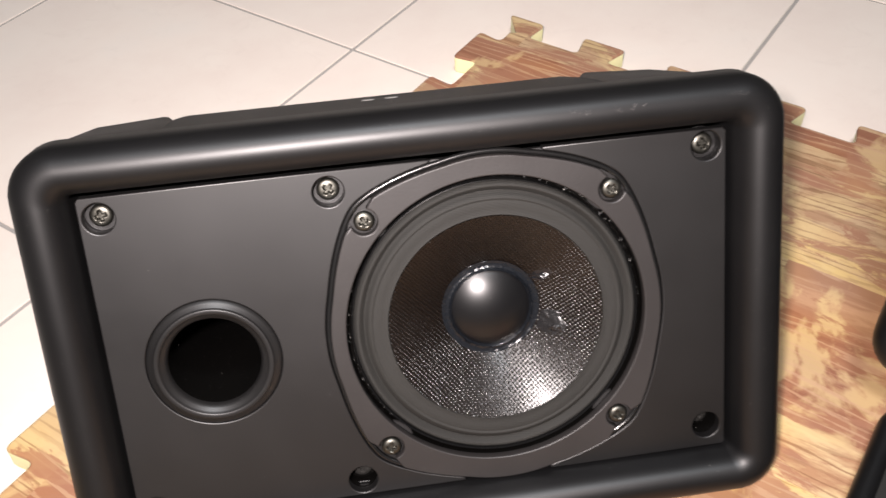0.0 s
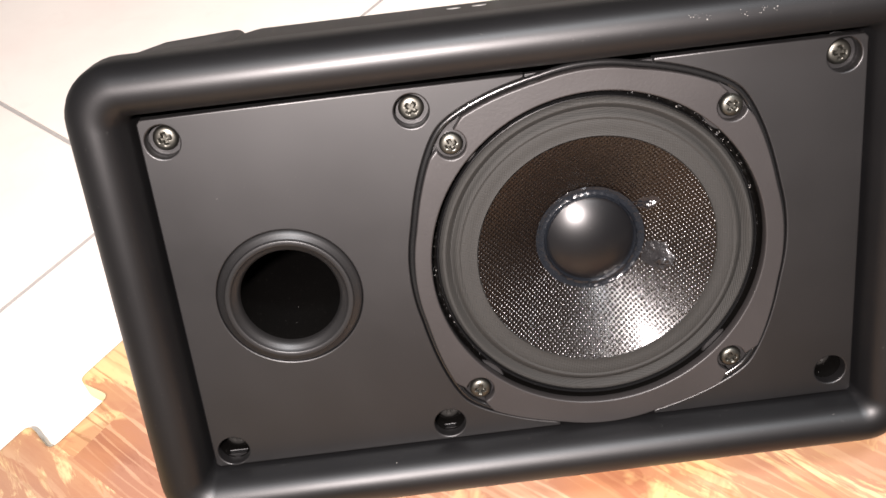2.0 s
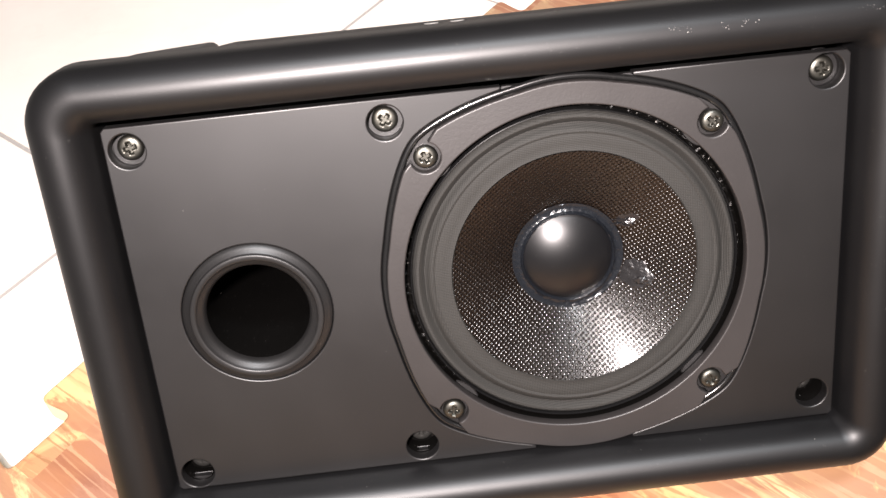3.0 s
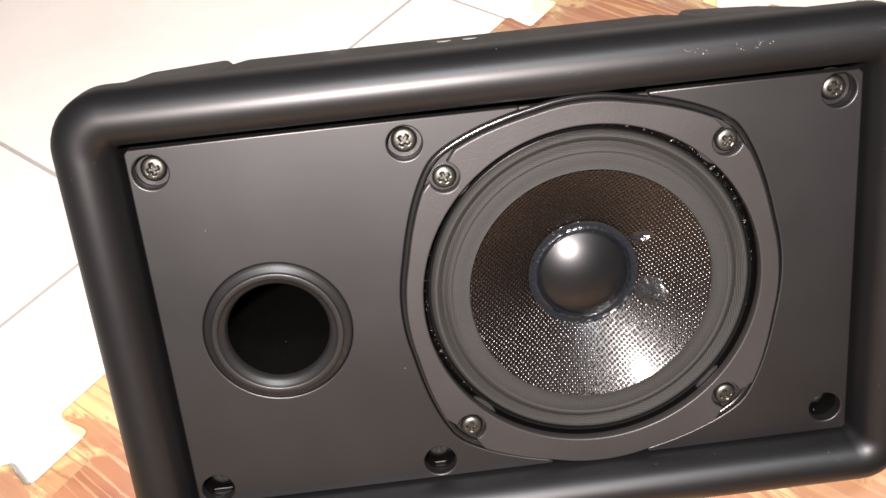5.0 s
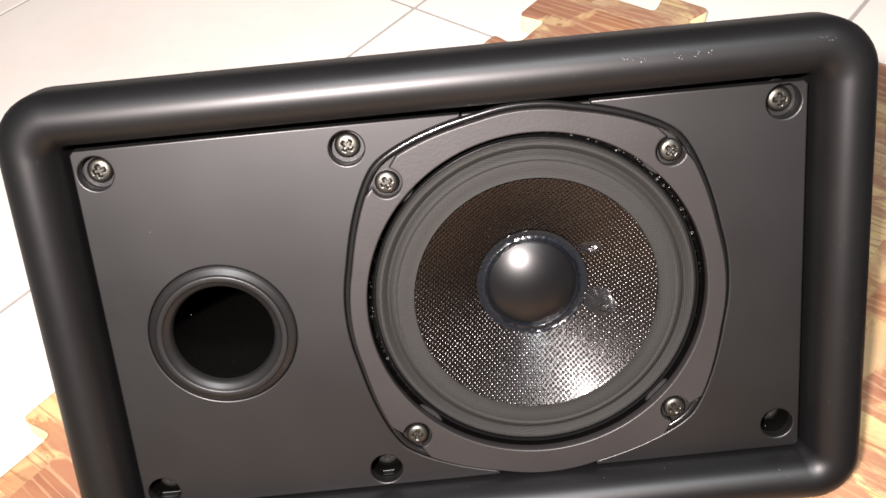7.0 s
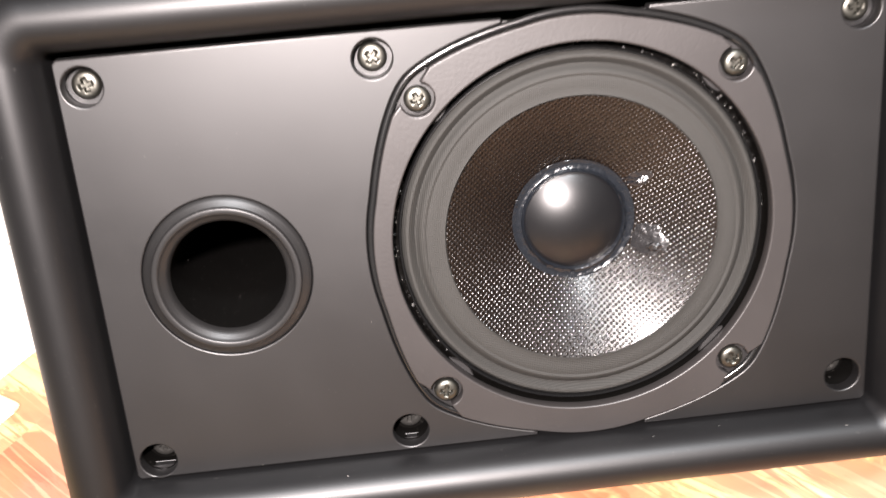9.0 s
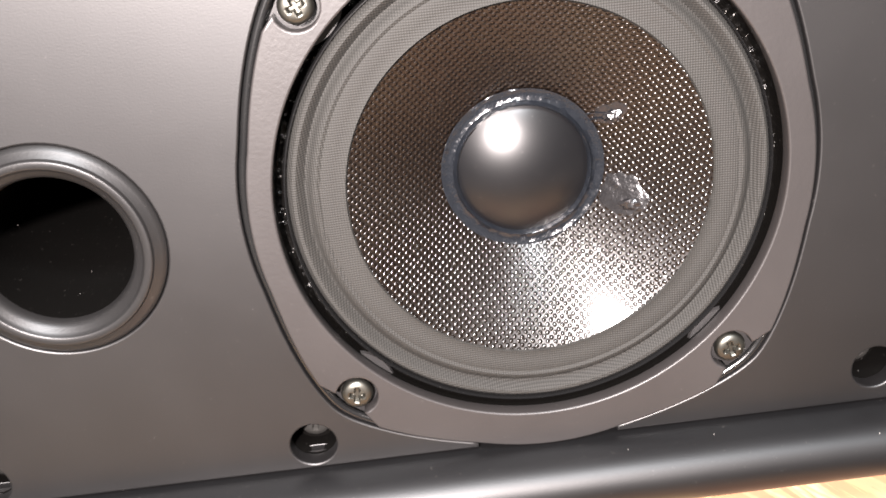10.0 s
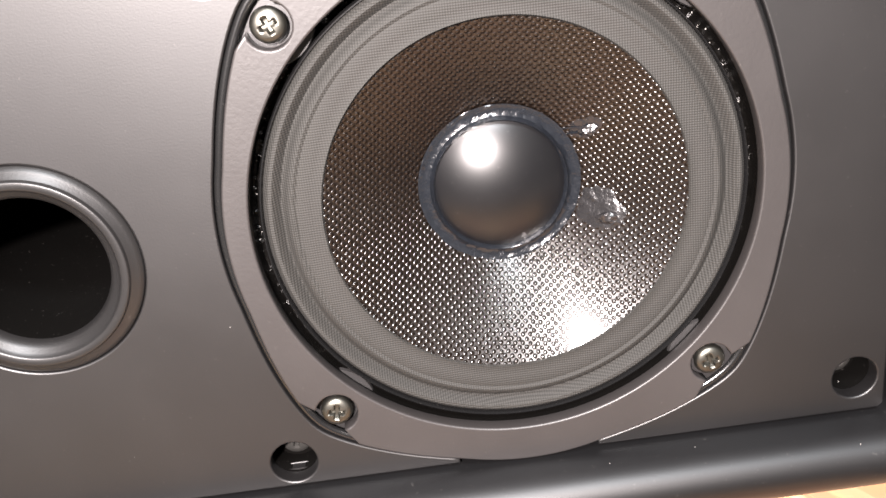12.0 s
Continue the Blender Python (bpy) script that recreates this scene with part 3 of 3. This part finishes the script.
def bezel_spot(x, a, top=True):
    """A place on the rounded rim above or below the baffle, a degrees round from its outer side."""
    a = radians(a)
    o, y = 0.0088 + 0.0070 * math.cos(a), -0.0008 - 0.0088 * math.sin(a) ** 0.9
    return Vector((x, y, RIM + (HZ + 0.95 * o) * (1 if top else -1)))


def speck(bm, at, size, rng):
    """One flat ragged grain."""
    grain = bmesh.ops.create_icosphere(bm, subdivisions=1, radius=size)["verts"]
    sx, sz = rng.uniform(0.5, 1.6), rng.uniform(0.5, 1.3)
    for v in grain:
        v.co = Vector((v.co.x * sx, v.co.y * 0.35, v.co.z * sz)) * rng.uniform(0.7, 1.2) + at


def wear(sp):
    rng = random.Random(7)
    rim = next(o for o in sp.children if o.name.startswith("bezel"))
    drv = next(o for o in sp.children if o.name.startswith("woofer"))
    baf = next(o for o in sp.children if o.name.startswith("baffle"))
    cab = next(o for o in sp.children if o.name.startswith("cabinet"))
    bm = bmesh.new()
    for x0, a0, count, spread in ((0.0465, 74, 12, 0.0028), (0.0570, 76, 5, 0.0012), (0.0625, 74, 11, 0.0025), (0.0915, 71, 9, 0.0030), (0.0007, 8, 1, 0.0)):
        for i in range(count):
            speck(bm, bezel_spot(x0 + rng.uniform(-spread, spread), a0 + rng.uniform(-7, 7)), rng.uniform(0.00005, 0.00014), rng)
    for x0, a0 in ((0.0838, 138), (0.053, 168), (0.036, 160), (-0.04, 150)):
        speck(bm, bezel_spot(x0, a0, False), 0.00013, rng)
    tagged(part("scratches", bm, SPECK, rim, "pale scuff marks and grains"), kind="stuff")
    bm = bmesh.new()
    for a in (164, 202, 40, 35, 349, 143, 265, 290, 280, 16, 95, 118, 231, 58, 325, 183, 50, 46, 128, 136, 172, 215, 222, 246, 255, 300, 310):
        r = 0.0438 + rng.uniform(-0.0006, 0.0006)
        speck(bm, Vector((WX + r * math.cos(radians(a)), 0.0048, WZ + r * math.sin(radians(a)))), rng.uniform(0.00010, 0.00022), rng)
    for i in range(170):
        a, r = rng.uniform(0, 2 * math.pi), 0.0440 + rng.uniform(-0.0007, 0.0006)
        speck(bm, Vector((WX + r * math.cos(a), 0.0050 + rng.uniform(-0.0004, 0.0003), WZ + r * math.sin(a))), rng.uniform(0.00004, 0.00011), rng)
    tagged(part("dust_grains", bm, SPECK, drv, "pale grains of dust"), kind="stuff")
    bm = bmesh.new()
    for i in range(8):
        speck(bm, Vector((rng.uniform(-0.09, 0.09), 0.0, rng.choice((rng.uniform(-0.006, 0.02), rng.uniform(-0.006, 0.095))))), rng.uniform(0.00005, 0.00009), rng)
    tagged(part("dust_grains", bm, SPECK, baf, "fine pale dust"), kind="stuff")
    port = next(o for o in sp.children if o.name.startswith("port_ring"))
    bm = bmesh.new()
    for i in range(7):
        a, y = rng.uniform(180, 360), rng.uniform(0.008, 0.045)
        speck(bm, Vector((PORT[0] + 0.0127 * math.cos(radians(a)), y, PORT[1] + 0.0127 * math.sin(radians(a)))), rng.uniform(0.00004, 0.00008), rng)
    tagged(part("lint", bm, SPECK, port, "pale lint inside the port"), kind="stuff")
    # two pale ovals stand in for glints on the cabinet's top
    for x in (-0.0052, 0.0040):
        mark = plate([[(x + 0.0026 * math.cos(t * math.pi / 12), 0.0030 * math.sin(t * math.pi / 12)) for t in range(24)]], 0.0006, 0.0002, pose(0, 0.118, 0.0955, -6.4, 0, 0))
        part("label_dot", mark, SPECK, cab, "small pale oval glint")


wear(speaker)
solder_joints(next(o for o in speaker.children if o.name.startswith("woofer")))
second = copy_thing(speaker, pose(0.246, -0.030, 0.0415, 0, 0, -40) @ pose(0, 0, 0, -26, 0, 0))
tagged(speaker, group="pair of loudspeakers")
tagged(second, "second black plastic monitor loudspeaker standing beside the first on the mat", group="pair of loudspeakers")


def speaker_grille():
    g = empty("speaker_grille", "loose black speaker grille lying flat on the foam mat", "speaker grille", GRID @ pose(0.0705, -0.200, 0.0103))
    hx, hz = 0.0515, 0.091
    part("frame", plate([round_rect(hx, hz, 0.012), round_rect(hx - 0.008, hz - 0.008, 0.005)[::-1]], 0.010, 0.0035, Matrix.Translation((0, 0, 0.010))), BEZEL, g)
    part("mesh_cloth", plate([round_rect(hx - 0.007, hz - 0.007, 0.005)], 0.002, 0.0003, Matrix.Translation((0, 0, 0.0075))), CLOTH, g, "dark grey stretched cloth")
    return g


speaker_grille()

# ---- floor tiles ----
tile_data = None
for i in range(-9, 7):
    for j in range(-9, 8):
        u, v = U0 + i * DU, V0 + j * DV
        if not (-1.6 < u and u + DU < 1.6 and -1.6 < v and v + DV < 1.6):
            continue
        if tile_data is None:
            tile_data = bpy.data.meshes.new("tile")
            bm = box((GAP / 2, GAP / 2, -0.008), (DU - GAP / 2, DV - GAP / 2, 0.0), 0.0003, 1)
            bm.to_mesh(tile_data)
            bm.free()
            tile_data.materials.append(TILE)
        tile = new("tile", tile_data)
        tile.parent = floor
        tile.location = (u, v, 0)
